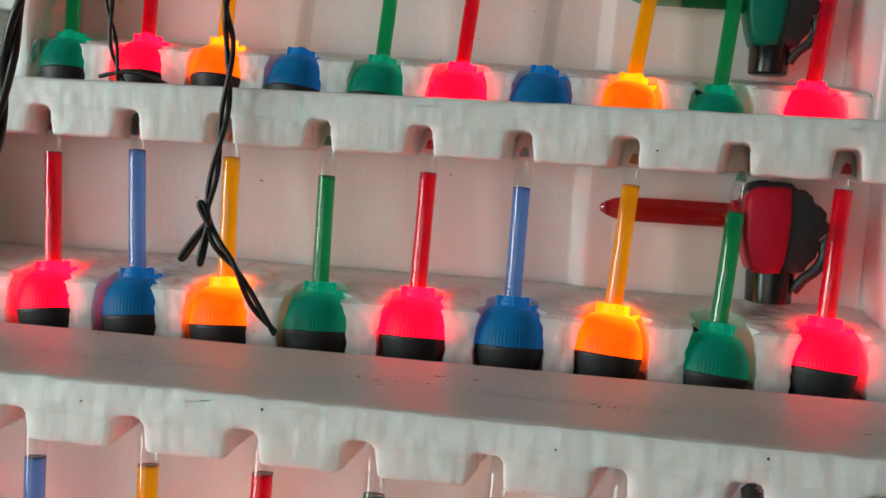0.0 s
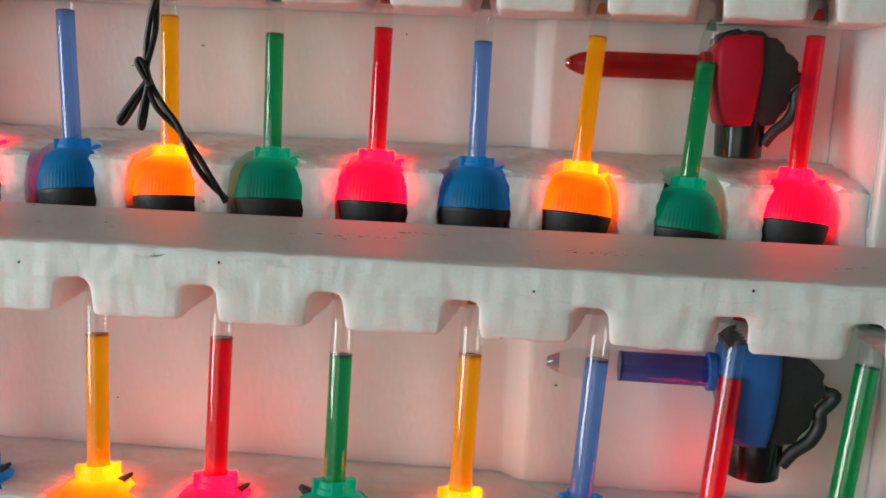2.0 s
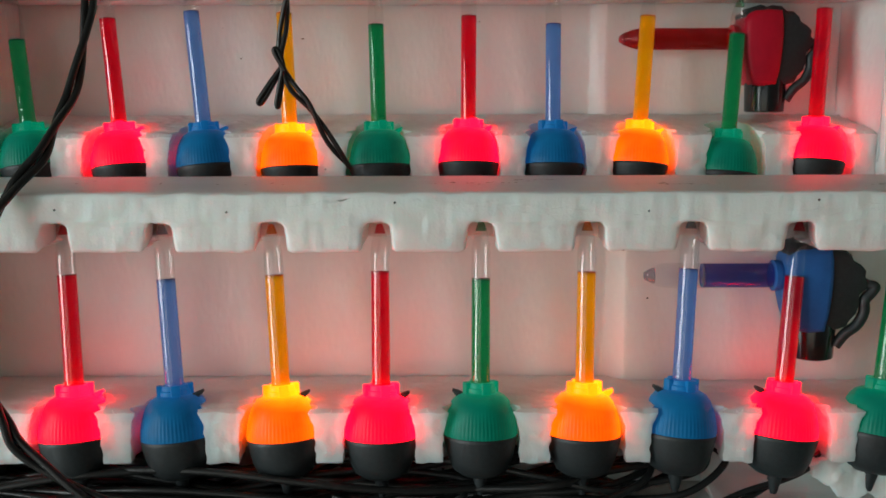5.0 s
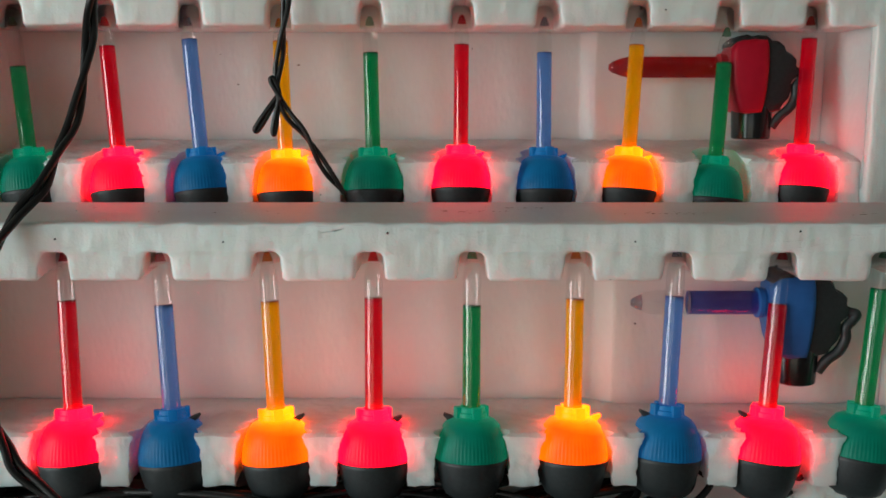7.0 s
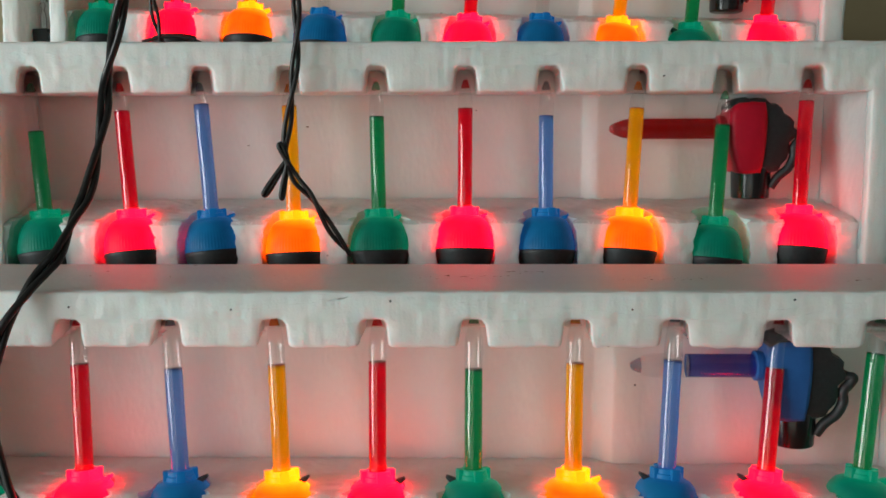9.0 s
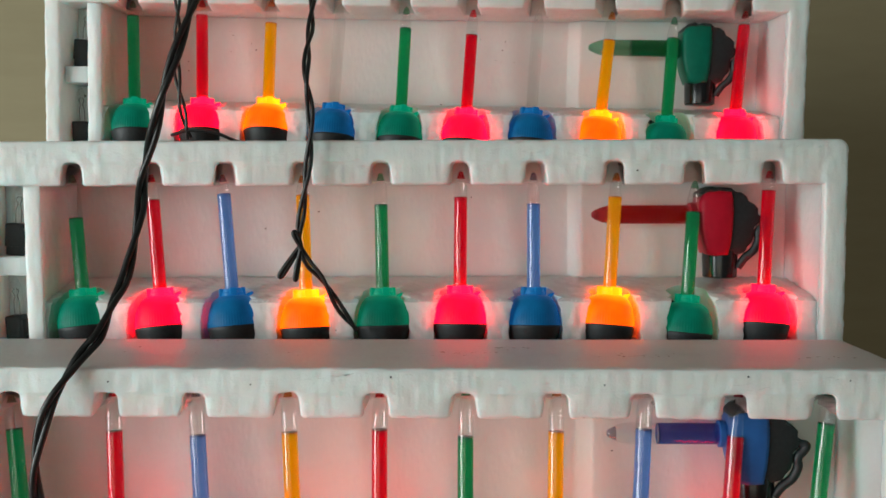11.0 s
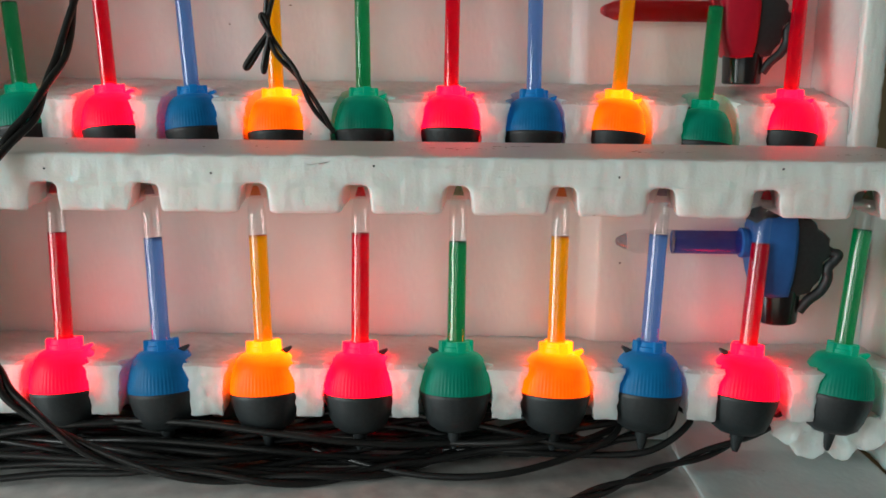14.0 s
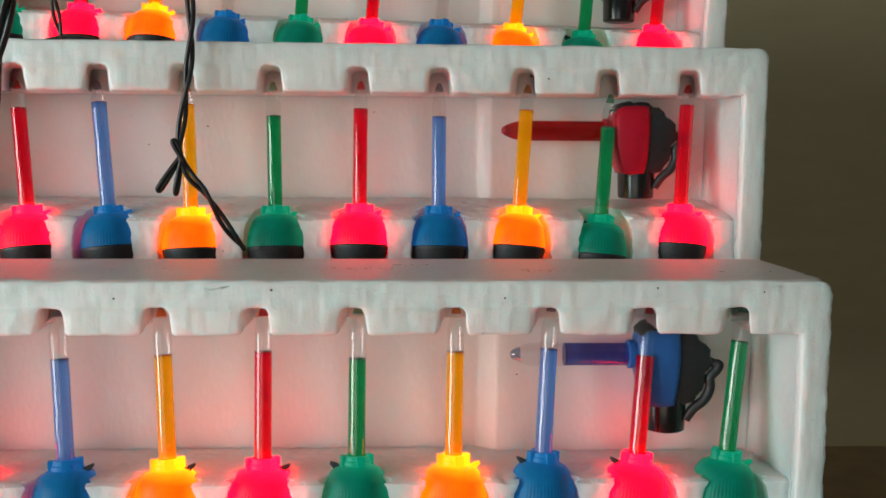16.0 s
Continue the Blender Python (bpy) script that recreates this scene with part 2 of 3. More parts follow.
# ---- mesh helpers ----
def mesh_of(bm, name, material, smooth=None):
    bmesh.ops.recalc_face_normals(bm, faces=bm.faces)
    me = bpy.data.meshes.new(name)
    bm.to_mesh(me)
    bm.free()
    me.materials.append(material)
    if smooth is not None:
        me.shade_smooth()
        if smooth < 180:
            me.set_sharp_from_angle(angle=radians(smooth))
    return me


def part(name, data, parent=None, label="", m=None):
    """Links a mesh as one object under a thing or a part."""
    ob = new(name, data)
    if parent:
        ob.parent = parent
    if m is not None:
        ob.matrix_basis = m
    if label:
        tagged(ob, label)
    return ob


def box(bm, x0, x1, y0, y1, z0, z1, bevel=0.0):
    r = bmesh.ops.create_cube(bm, size=1)
    bmesh.ops.transform(bm, matrix=pose((x0 + x1) / 2, (y0 + y1) / 2, (z0 + z1) / 2) @ Matrix.Diagonal((x1 - x0, y1 - y0, z1 - z0, 1)), verts=r["verts"])
    if bevel:
        edges = list({e for v in r["verts"] for e in v.link_edges})
        bmesh.ops.bevel(bm, geom=edges, offset=bevel, segments=2, profile=0.5, affect='EDGES')


def prism(bm, outline, axis, a, b, bevel=0.0):
    """A closed outline of pairs, extruded along an axis from a to b. The pairs are the two other axes, in order."""
    def at(p, d):
        return {"x": (d, p[0], p[1]), "y": (p[0], d, p[1]), "z": (p[0], p[1], d)}[axis]
    low = [bm.verts.new(at(p, a)) for p in outline]
    high = [bm.verts.new(at(p, b)) for p in outline]
    n = len(outline)
    faces = [bm.faces.new(low), bm.faces.new(high)]
    faces += [bm.faces.new((low[i], low[(i + 1) % n], high[(i + 1) % n], high[i])) for i in range(n)]
    bmesh.ops.recalc_face_normals(bm, faces=faces)
    if bevel:
        edges = list(faces[0].edges) + list(faces[1].edges)
        bmesh.ops.bevel(bm, geom=edges, offset=bevel, segments=2, profile=0.5, affect='EDGES')


def lathe(bm, profile, steps=32, wave=None):
    """Turns a profile of (radius, z) round z. wave(radius, z, angle) may move the radius."""
    rings = []
    for r, z in profile:
        ring = []
        for k in range(steps):
            a = 2 * math.pi * k / steps
            q = wave(r, z, a) if wave else r
            ring.append(bm.verts.new((q * math.cos(a), q * math.sin(a), z)))
        rings.append(ring)
    for lo, hi in zip(rings, rings[1:]):
        for k in range(steps):
            bm.faces.new((lo[k], lo[(k + 1) % steps], hi[(k + 1) % steps], hi[k]))
    bm.faces.new(rings[0])
    bm.faces.new(rings[-1])


def smooth_line(points, per=8):
    """A Catmull-Rom line through points."""
    pts = [Vector(p) for p in points]
    pts = [2 * pts[0] - pts[1]] + pts + [2 * pts[-1] - pts[-2]]
    out = []
    for p0, p1, p2, p3 in zip(pts, pts[1:], pts[2:], pts[3:]):
        for k in range(per):
            t = k / per
            out.append(0.5 * ((2 * p1) + (p2 - p0) * t + (2 * p0 - 5 * p1 + 4 * p2 - p3) * t * t + (3 * p1 - p0 - 3 * p2 + p3) * t ** 3))
    return out + [pts[-2]]


def frames_along(line):
    side = Vector((0.3, 1, 0.2)).normalized()
    out = []
    for k, p in enumerate(line):
        d = (line[min(k + 1, len(line) - 1)] - line[max(k - 1, 0)]).normalized()
        side = (side - d * side.dot(d)).normalized()
        out.append((p, side.copy(), d.cross(side)))
    return out


def sweep(bm, line, radius, steps=8):
    rings = []
    for p, u, v in frames_along(line):
        rings.append([bm.verts.new(p + radius * (u * math.cos(2 * math.pi * k / steps) + v * math.sin(2 * math.pi * k / steps))) for k in range(steps)])
    for lo, hi in zip(rings, rings[1:]):
        for k in range(steps):
            bm.faces.new((lo[k], lo[(k + 1) % steps], hi[(k + 1) % steps], hi[k]))
    bm.faces.new(rings[0])
    bm.faces.new(rings[-1])


def strand(line, radius):
    bm = bmesh.new()
    sweep(bm, line, radius)
    return mesh_of(bm, "strand", WIRE, 60)


def twisted(points, apart_by, turn_length, phase=0.0, per=10):
    """Two lines that wind round each other along points."""
    line, far, sides = smooth_line(points, per), 0.0, ([], [])
    last = None
    for p, u, v in frames_along(line):
        far += (p - last).length if last is not None else 0.0
        last = p
        a = 2 * math.pi * far / turn_length + phase
        w = apart_by * (u * math.cos(a) + v * math.sin(a))
        sides[0].append(p + w)
        sides[1].append(p - w)
    return sides


# ---- room ----
def room():
    def wall(name, boxes, material, label):
        bm = bmesh.new()
        for b in boxes:
            box(bm, *b)
        tagged(part(name, mesh_of(bm, name, material)), label, "wall", kind="structure")
    y0, y1, z0, z1 = SIDE_WINDOW
    wall("wall_west", [(-1.8, -1.7, -2.3, y0, -0.75, 1.75), (-1.8, -1.7, y1, 0.62, -0.75, 1.75), (-1.8, -1.7, y0, y1, -0.75, z0), (-1.8, -1.7, y0, y1, z1, 1.75)], PLASTER, "plain plastered wall with a window opening")
    x0, x1, z0, z1 = REAR_WINDOW
    wall("wall_south", [(-1.8, x0, -2.4, -2.3, -0.75, 1.75), (x1, 2.0, -2.4, -2.3, -0.75, 1.75), (x0, x1, -2.4, -2.3, -0.75, z0), (x0, x1, -2.4, -2.3, z1, 1.75)], PLASTER, "plain plastered wall with a wide window opening")
    wall("wall_east", [(1.9, 2.0, -2.3, 0.62, -0.75, 1.75)], PLASTER, "plain plastered wall closing the room")
    wall("wall_north", [(-1.8, 2.0, 0.62, 0.72, -0.75, 1.75)], OLIVE, "dull olive brown wall behind the foam trays")
    wall("floor", [(-1.8, 2.0, -2.4, 0.72, -0.85, -0.75)], TABLE, "plain brown floor of the room")
    wall("ceiling", [(-1.8, 2.0, -2.4, 0.72, 1.75, 1.85)], PLASTER, "plain plastered ceiling")
    for name, cuts in (("window_1", [(-1.79, -1.71, y, y + 0.04, SIDE_WINDOW[2], SIDE_WINDOW[3]) for y in (SIDE_WINDOW[0], SIDE_WINDOW[1] - 0.04)]),
                       ("window_2", [(x, x + 0.04, -2.39, -2.31, z0, z1) for x in (x0, x1 - 0.04)])):
        bm = bmesh.new()
        for b in cuts:
            box(bm, *b, bevel=0.004)
        tagged(part(name, mesh_of(bm, name, TIMBER)), "white painted window frame in the wall opening", "window", kind="structure")


def table():
    thing = tagged(new("table"), "plain brown table that carries the foam trays", "table")
    bm = bmesh.new()
    box(bm, -0.75, 0.75, -0.62, 0.285, -0.035, 0.0, 0.004)
    part("tabletop", mesh_of(bm, "tabletop", TABLE), thing)
    for x in (-0.68, 0.68):
        for y in (-0.55, 0.22):
            bm = bmesh.new()
            box(bm, x - 0.03, x + 0.03, y - 0.03, y + 0.03, -0.75, -0.035, 0.003)
            part("leg", mesh_of(bm, "leg", TABLE), thing)


def support(x0, x1, y0, y1, z1):
    bm = bmesh.new()
    box(bm, x0, x1, y0, y1, 0.0, z1, 0.003)
    tagged(part("cardboard_box", mesh_of(bm, "cardboard_box", CARD, 30)), "closed brown cardboard box under a foam tray", "box")


# ---- foam tray ----
def rounded(x, z, r, a0, a1, n=5):
    return [(x + r * math.cos(radians(a0 + (a1 - a0) * k / n)), z + r * math.sin(radians(a0 + (a1 - a0) * k / n))) for k in range(n + 1)]


def roughen(bm, amount, seed, scale=90.0, cut=0.012):
    """Splits long edges and gives the foam its uneven, slightly crumbled edges."""
    for _ in range(6):
        long = [e for e in bm.edges if e.calc_length() > cut]
        if not long:
            break
        bmesh.ops.subdivide_edges(bm, edges=long, cuts=1)
        bmesh.ops.triangulate(bm, faces=[f for f in bm.faces if len(f.verts) > 4])
    for v in bm.verts:
        n = noise.noise_vector((v.co + Vector((seed, seed * 2, 0))) * scale)
        v.co += amount * n


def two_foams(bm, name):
    """Beaded foam; upward faces get the smoother moulded skin, with shade in its colour."""
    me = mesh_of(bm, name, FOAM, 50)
    me.materials.append(FOAM_SMOOTH_SHADED)
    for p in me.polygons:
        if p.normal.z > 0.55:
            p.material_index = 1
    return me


def cap_radius(z):
    """Outer radius of a lamp's coloured cap at a height below its collar."""
    return float(np.interp(z, [-0.0210, -0.0145, -0.0105, -0.0070, -0.0046, -0.0030], [0.0161, 0.0156, 0.0148, 0.0136, 0.0120, 0.0108]))


def foam_tray(m, lamps, tips, left, right, bay, bottom, heights, column, floor_front, floor_back, depth, spread, label, seed):
    """One moulded tray standing on its edge. Its own x runs along the lamps, y points back, z = 0 at the collars."""
    thing = tagged(new("foam_tray"), label, "packing tray", "stacked foam trays")
    thing.matrix_world = m
    top, step, under = heights
    rim, front = 0.0135, -0.0200
    inner_left, inner_right = left + column, right - rim
    main, proud = 0.0380, 0.0310        # back panel, and the bay of the spare light
    # outer rim, an upside-down U with round corners; its front part hangs lower, with a notch for each tube tip
    bm = bmesh.new()
    r = 0.007
    u = [(left, bottom), (left, top - r)] + rounded(left + r, top - r, r, 180, 90) + rounded(right - r, top - r, r, 90, 0) + [(right, top - r), (right, bottom), (inner_right, bottom)]
    lip = [(inner_right, under)]
    for x in reversed(lamps):
        c = x * spread
        lip += [(c + 0.0078, under), (c + 0.0066, under + 0.0009), (c + 0.0056, step - 0.0030), (c + 0.0044, step - 0.0012), (c + 0.0025, step - 0.0005),
                (c - 0.0025, step - 0.0005), (c - 0.0044, step - 0.0012), (c - 0.0056, step - 0.0030), (c - 0.0066, under + 0.0009), (c - 0.0078, under)]
    lip += [(left + 0.0105, under), (left + 0.0105, bottom)]
    clean = [p for k, p in enumerate(u + lip) if (Vector(p) - Vector((u + lip)[k - 1])).length > 1e-5]
    prism(bm, clean, "y", front, 0.0165, 0.0012)
    roughen(bm, 0.0006, seed, 160.0, 0.0042)
    for v in bm.verts:
        # the notches narrow towards the back and follow each leaning tube
        near = min(range(len(lamps)), key=lambda k: abs(lamps[k] * spread - v.co.x))
        c, back = lamps[near] * spread, (v.co.y - front) / 0.0365
        if abs(v.co.x - c) < 0.0088 and under - 0.0004 < v.co.z < step + 0.0002:
            v.co.x = c + (tips[near] - c) * back + (v.co.x - c) * (1 - 0.12 * back)
    for v in bm.verts:
        # crumbled beads along the outer corners
        rub = 0.0006 * noise.noise(v.co * 420.0 + Vector((seed, 0, 0))) + 0.0011 * max(0.0, noise.noise(v.co * 260.0 + Vector((0, seed, 3))) - 0.25)
        if v.co.x > right - 0.004 or v.co.x < left + 0.004:
            v.co.x -= math.copysign(2.2 * abs(rub), v.co.x)
        elif v.co.z > top - 0.004 and v.co.y < front + 0.003:
            v.co.z -= 1.5 * abs(rub)
    for v in bm.verts:
        if v.co.y < front + 0.002 and v.co.z < step - 0.001 and left + 0.0115 < v.co.x < inner_right - 0.001:
            v.co.y += 0.0008
    for v in bm.verts:
        if v.co.z > top - 0.0015 and v.co.y > front + 0.003:
            v.co.z = top + 0.15 * (v.co.z - top)
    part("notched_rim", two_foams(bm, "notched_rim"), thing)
    bm = bmesh.new()
    u += [(inner_right, step), (left + 0.0105, step), (left + 0.0105, bottom)]
    clean = [p for k, p in enumerate(u) if (Vector(p) - Vector(u[k - 1])).length > 1e-5]
    prism(bm, clean, "y", 0.0160, depth, 0.0009)
    roughen(bm, 0.0005, seed, 160.0, 0.008)
    for v in bm.verts:
        if v.co.z > top - 0.0015 and v.co.y > front + 0.003:
            v.co.z = top + 0.15 * (v.co.z - top)
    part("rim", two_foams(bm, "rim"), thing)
    bm = bmesh.new()
    box(bm, left + 0.0110, inner_right - 0.0005, 0.0168, main + 0.0005, under + 0.0012, step + 0.0005, 0.001)
    part("lip_backing", mesh_of(bm, "lip_backing", FOAM, 40), thing)
    # back panel; the bay of the spare light stands a little proud of it, behind a chamfer
    bm = bmesh.new()
    chamfer = [(bay[0] - 0.0015, main), (bay[0] - 0.0003, main - 0.0003)] + [(bay[0] + (bay[1] - bay[0]) * t, main + (proud - main) * t) for t in (0.08, 0.92)] + [(bay[1] + 0.0006, proud + 0.0002), (bay[1] + 0.0018, proud)]
    prism(bm, [(inner_left - 0.003, main)] + chamfer + [(inner_right - 0.007, proud), (inner_right - 0.003, proud - 0.0010), (inner_right - 0.0005, proud - 0.0045), (inner_right, proud - 0.010), (inner_right, depth - 0.001), (inner_left - 0.003, depth - 0.001)], "z", bottom + 0.0004, step - 0.0005)
    # base colour darkened for the shade inside the tray
    part("back_panel", mesh_of(bm, "back_panel", FOAM_SMOOTH_SHADED, 60), thing)
    # drafted inner side wall
    bm = bmesh.new()
    prism(bm, [(inner_right + 0.0005, -0.0150), (inner_right + 0.0005, proud - 0.0005), (inner_right - 0.0040, proud - 0.0005), (inner_right - 0.0022, 0.010), (inner_right - 0.0005, -0.0150)], "z", -0.020, under + 0.001, 0.0005)
    part("cheek", mesh_of(bm, "cheek", FOAM_SMOOTH_SHADED, 50), thing)
    # rib with a deep slot for each base, flush with the rim; its top runs back to the panel
    R, half, face = 0.0170, 0.0160, -0.0135
    line = [(inner_left - 0.002, main + 0.0006), (inner_left - 0.002, face)]
    for n, x in enumerate(lamps):
        h = half + 0.0005 * math.sin(n * 2.3 + seed)
        line += [(x - h, face), (x - h - 0.0004, -0.0060)]
        line += [(x - R * math.sin(radians(t)), -R * math.cos(radians(t)) + 0.0008) for t in np.linspace(75, 285, 13)]
        line += [(x + h + 0.0004, -0.0060), (x + h, face)]
    line += [(inner_right - 0.0005, face), (inner_right - 0.0005, proud + 0.0006), (bay[1] + 0.001, proud + 0.0006), (bay[0] - 0.001, main + 0.0006)]
    bm = bmesh.new()
    prism(bm, line, "z", max(bottom, -0.0305), -0.0035)
    roughen(bm, 0.0009, seed + 5, 230.0, 0.0030)
    for v in bm.verts:
        near = min(lamps, key=lambda q: abs(q - v.co.x))
        dx, dy = v.co.x - near, v.co.y - 0.0008
        if v.co.y > face + 0.002 and math.hypot(dx, dy) < R + 0.0016:
            f = (cap_radius(v.co.z) + 0.0012) / R
            v.co.x, v.co.y = near + dx * f, 0.0008 + dy * f
        elif v.co.y <= face + 0.002 and abs(dx) < half + 0.0018:
            f = 0.35 + 0.65 * (cap_radius(v.co.z) + 0.0012) / R
            v.co.x = near + dx * f
        t = min(1.0, max(0.0, (v.co.y - face) / (proud - face)))
        rise = floor_front + 0.0035 + (floor_back - floor_front) * t - (0.0012 if v.co.y < face + 0.0015 else 0.0)
        v.co.z += rise * max(0.0, (v.co.z + 0.0300) / 0.0265)
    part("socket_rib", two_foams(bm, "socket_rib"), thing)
    # column of small pockets for spare bulbs
    a, b = left + 0.0110, inner_left - 0.0005
    c = b - 0.0102
    for name, size in (("pocket_wall", (c + 0.0005, b, -0.0165, depth - 0.0012, bottom, under + 0.001)), ("pocket_shelf", (a, c, -0.0140, 0.0358, 0.011, 0.022)),
                       ("pocket_shelf", (a, c, -0.0140, 0.0358, bottom, -0.034)), ("pocket_side", (a, c, 0.0362, depth - 0.0015, bottom + 0.0004, step - 0.0008)),
                       ("pocket_back", (a, c, 0.0080, 0.0358, -0.0335, 0.0105)), ("pocket_back", (a, c, 0.0080, 0.0358, 0.0225, under + 0.001))):
        bm = bmesh.new()
        box(bm, *size, 0.001)
        roughen(bm, 0.0005, seed + 7, 160.0, 0.008)
        part(name, mesh_of(bm, name, FOAM, 40), thing)
    return thing


DIRT = plain("brown_dirt", (0.20, 0.15, 0.10), 0.9)


def dirt(tray, spots, flecks, seed):
    """Brown specks rubbed into the foam (place, spread and number, on top or on the back panel) and single black flecks."""
    rng = random.Random(seed)

    def speck(x, y, z, size, material):
        bm = bmesh.new()
        bmesh.ops.create_icosphere(bm, subdivisions=1, radius=1)
        bmesh.ops.transform(bm, matrix=pose(x, y, z) @ Matrix.Diagonal((*size, 1)), verts=bm.verts)
        part("dirt_speck", mesh_of(bm, "dirt_speck", material, 180), tray)
    for x, y, z, wide, count in spots:
        for _ in range(count):
            r, long, on_top = rng.uniform(0.00015, 0.00045), rng.uniform(1.0, 3.0), z > 0.08
            size = (r * long, r, 0.25 * r) if on_top else (r * long, 0.25 * r, r)
            speck(x + rng.gauss(0, wide), y + (rng.gauss(0, wide * 0.3) if on_top else 0), z + (0 if on_top else rng.gauss(0, wide * 0.5)), size, DIRT)
    for x, y, z in flecks:
        r = rng.uniform(0.00035, 0.0006)
        speck(x, y, z, (r * rng.uniform(0.8, 1.5), 0.3 * r, r), BLACK)


# ---- bubble light ----
MESHES = {}


def once(key, make):
    if key not in MESHES:
        MESHES[key] = make()
    return MESHES[key]


TUBE_R, TUBE_TOP = 0.0042, 0.0725


def tube_radius(z):
    """Straight glass, drawn in to a blunt point at the top."""
    if z < TUBE_TOP - 0.014:
        return TUBE_R
    s = (z - (TUBE_TOP - 0.014)) / 0.014
    return max(0.0006, TUBE_R * (1 - 0.72 * s ** 1.7) * (1 if s < 0.97 else 0.6))


def make_dome(material):
    def build():
        prof = [(0.0066, -0.0030), (0.0085, -0.0034), (0.0108, -0.0046), (0.0128, -0.0070), (0.0143, -0.0105), (0.0153, -0.0145), (0.0159, -0.0180), (0.0161, -0.0205), (0.0160, -0.0214)]

        def wave(r, z, a):
            return r * (1 + (0.0075 * math.sin(a * 60) if -0.0207 < z < -0.012 else 0))
        bm = bmesh.new()
        lathe(bm, prof, 240, wave)
        return mesh_of(bm, "dome", material, 50)
    return once(("dome", material.name), build)


def make_collar(material):
    def build():
        bm = bmesh.new()
        lathe(bm, [(0.0070, -0.0046), (0.0068, -0.0012), (0.0062, -0.0008), (0.0060, 0.0012), (0.0048, 0.0014), (0.0045, -0.0030)], 24)
        for a in (20, 110, 200, 290):
            c, s = math.cos(radians(a)), math.sin(radians(a))
            before = len(bm.verts)
            box(bm, 0.0052, 0.0078, -0.0021, 0.0021, -0.0046, 0.0016, 0.0004)
            bm.verts.ensure_lookup_table()
            bmesh.ops.transform(bm, matrix=pose(0, 0, 0, 0, 0, a), verts=bm.verts[before:])
        return mesh_of(bm, "collar", material, 40)
    return once(("collar", material.name), build)


def make_cup():
    def build():
        bm = bmesh.new()
        lathe(bm, [(0.0160, -0.0214), (0.0163, -0.0219), (0.0161, -0.0232), (0.0152, -0.0275), (0.0138, -0.0325), (0.0118, -0.0368), (0.0082, -0.0392), (0.0045, -0.0398)], 40)
        return mesh_of(bm, "cup", BLACK, 50)
    return once("cup", build)


def make_nib():
    def build():
        bm = bmesh.new()
        lathe(bm, [(0.0036, -0.0392), (0.0028, -0.0425), (0.0019, -0.0465), (0.0013, -0.0482)], 12)
        box(bm, -0.0030, 0.0030, -0.0012, 0.0012, -0.0425, -0.0390, 0.0004)
        return mesh_of(bm, "nib", BLACK, 40)
    return once("nib", build)


def make_tube():
    def build():
        bm = bmesh.new()
        zs = [-0.003, 0.03] + list(np.linspace(TUBE_TOP - 0.015, TUBE_TOP, 12))
        lathe(bm, [(tube_radius(z), z) for z in zs], 24)
        return mesh_of(bm, "glass_tube", GLASS, 60)
    return once("tube", build)


def make_liquid(colour, level, lit=True):
    def build():
        bm = bmesh.new()
        zs = [-0.002, 0.015] + [z for z in np.linspace(0.025, level, 10)]
        prof = [(max(0.0005, tube_radius(z) - 0.00022), z) for z in zs]
        r = prof[-1][0]
        prof += [(r * 0.8, level - 0.0007), (r * 0.45, level - 0.0012)]
        lathe(bm, prof, 24)
        return mesh_of(bm, "liquid", (LIQUID if lit else SPARE_LIQUID)[colour], 50)
    return once(("liquid", colour, round(level, 4), lit), build)


def make_meniscus(colour, level):
    def build():
        bm = bmesh.new()
        r = tube_radius(level) - 0.00012
        lathe(bm, [(r - 0.0004, level - 0.0002), (r, level - 0.0001), (r, level + 0.0006), (r - 0.0003, level + 0.0005)], 24)
        return mesh_of(bm, "meniscus", MENISCUS[colour], 50)
    return once(("meniscus", colour, round(level, 4)), build)


def make_tip(colour, start=TUBE_TOP - 0.0050):
    def build():
        bm = bmesh.new()
        lathe(bm, [(tube_radius(z) - 0.0003, z) for z in np.linspace(start, TUBE_TOP - 0.0008, 8)], 16)
        return mesh_of(bm, "tip", TIP[colour], 60)
    return once(("tip", colour, round(start, 4)), build)


def make_tab(material):
    def build():
        bm = bmesh.new()
        prism(bm, [(0.0062, -0.0040), (0.0095, -0.0024), (0.0122, -0.0016), (0.0126, -0.0026), (0.0112, -0.0042), (0.0092, -0.0060)], "y", -0.0018, 0.0018, 0.0003)
        return mesh_of(bm, "tab", material, 40)
    return once(("tab", material.name), build)


def make_bubbles(colour, seed, level):
    rng = random.Random(seed)
    out = []
    for k in range(8):
        bm = bmesh.new()
        r = rng.uniform(0.0005, 0.0011)
        bmesh.ops.create_icosphere(bm, subdivisions=1, radius=r, matrix=pose(rng.uniform(-0.0018, 0.0018), rng.uniform(-0.0029, -0.0022), rng.uniform(0.003, level - 0.012)) @ Matrix.Diagonal((1, 1, rng.uniform(1.0, 1.8), 1)))
        out.append(mesh_of(bm, "bubble", BUBBLE[colour], 180))
    return out


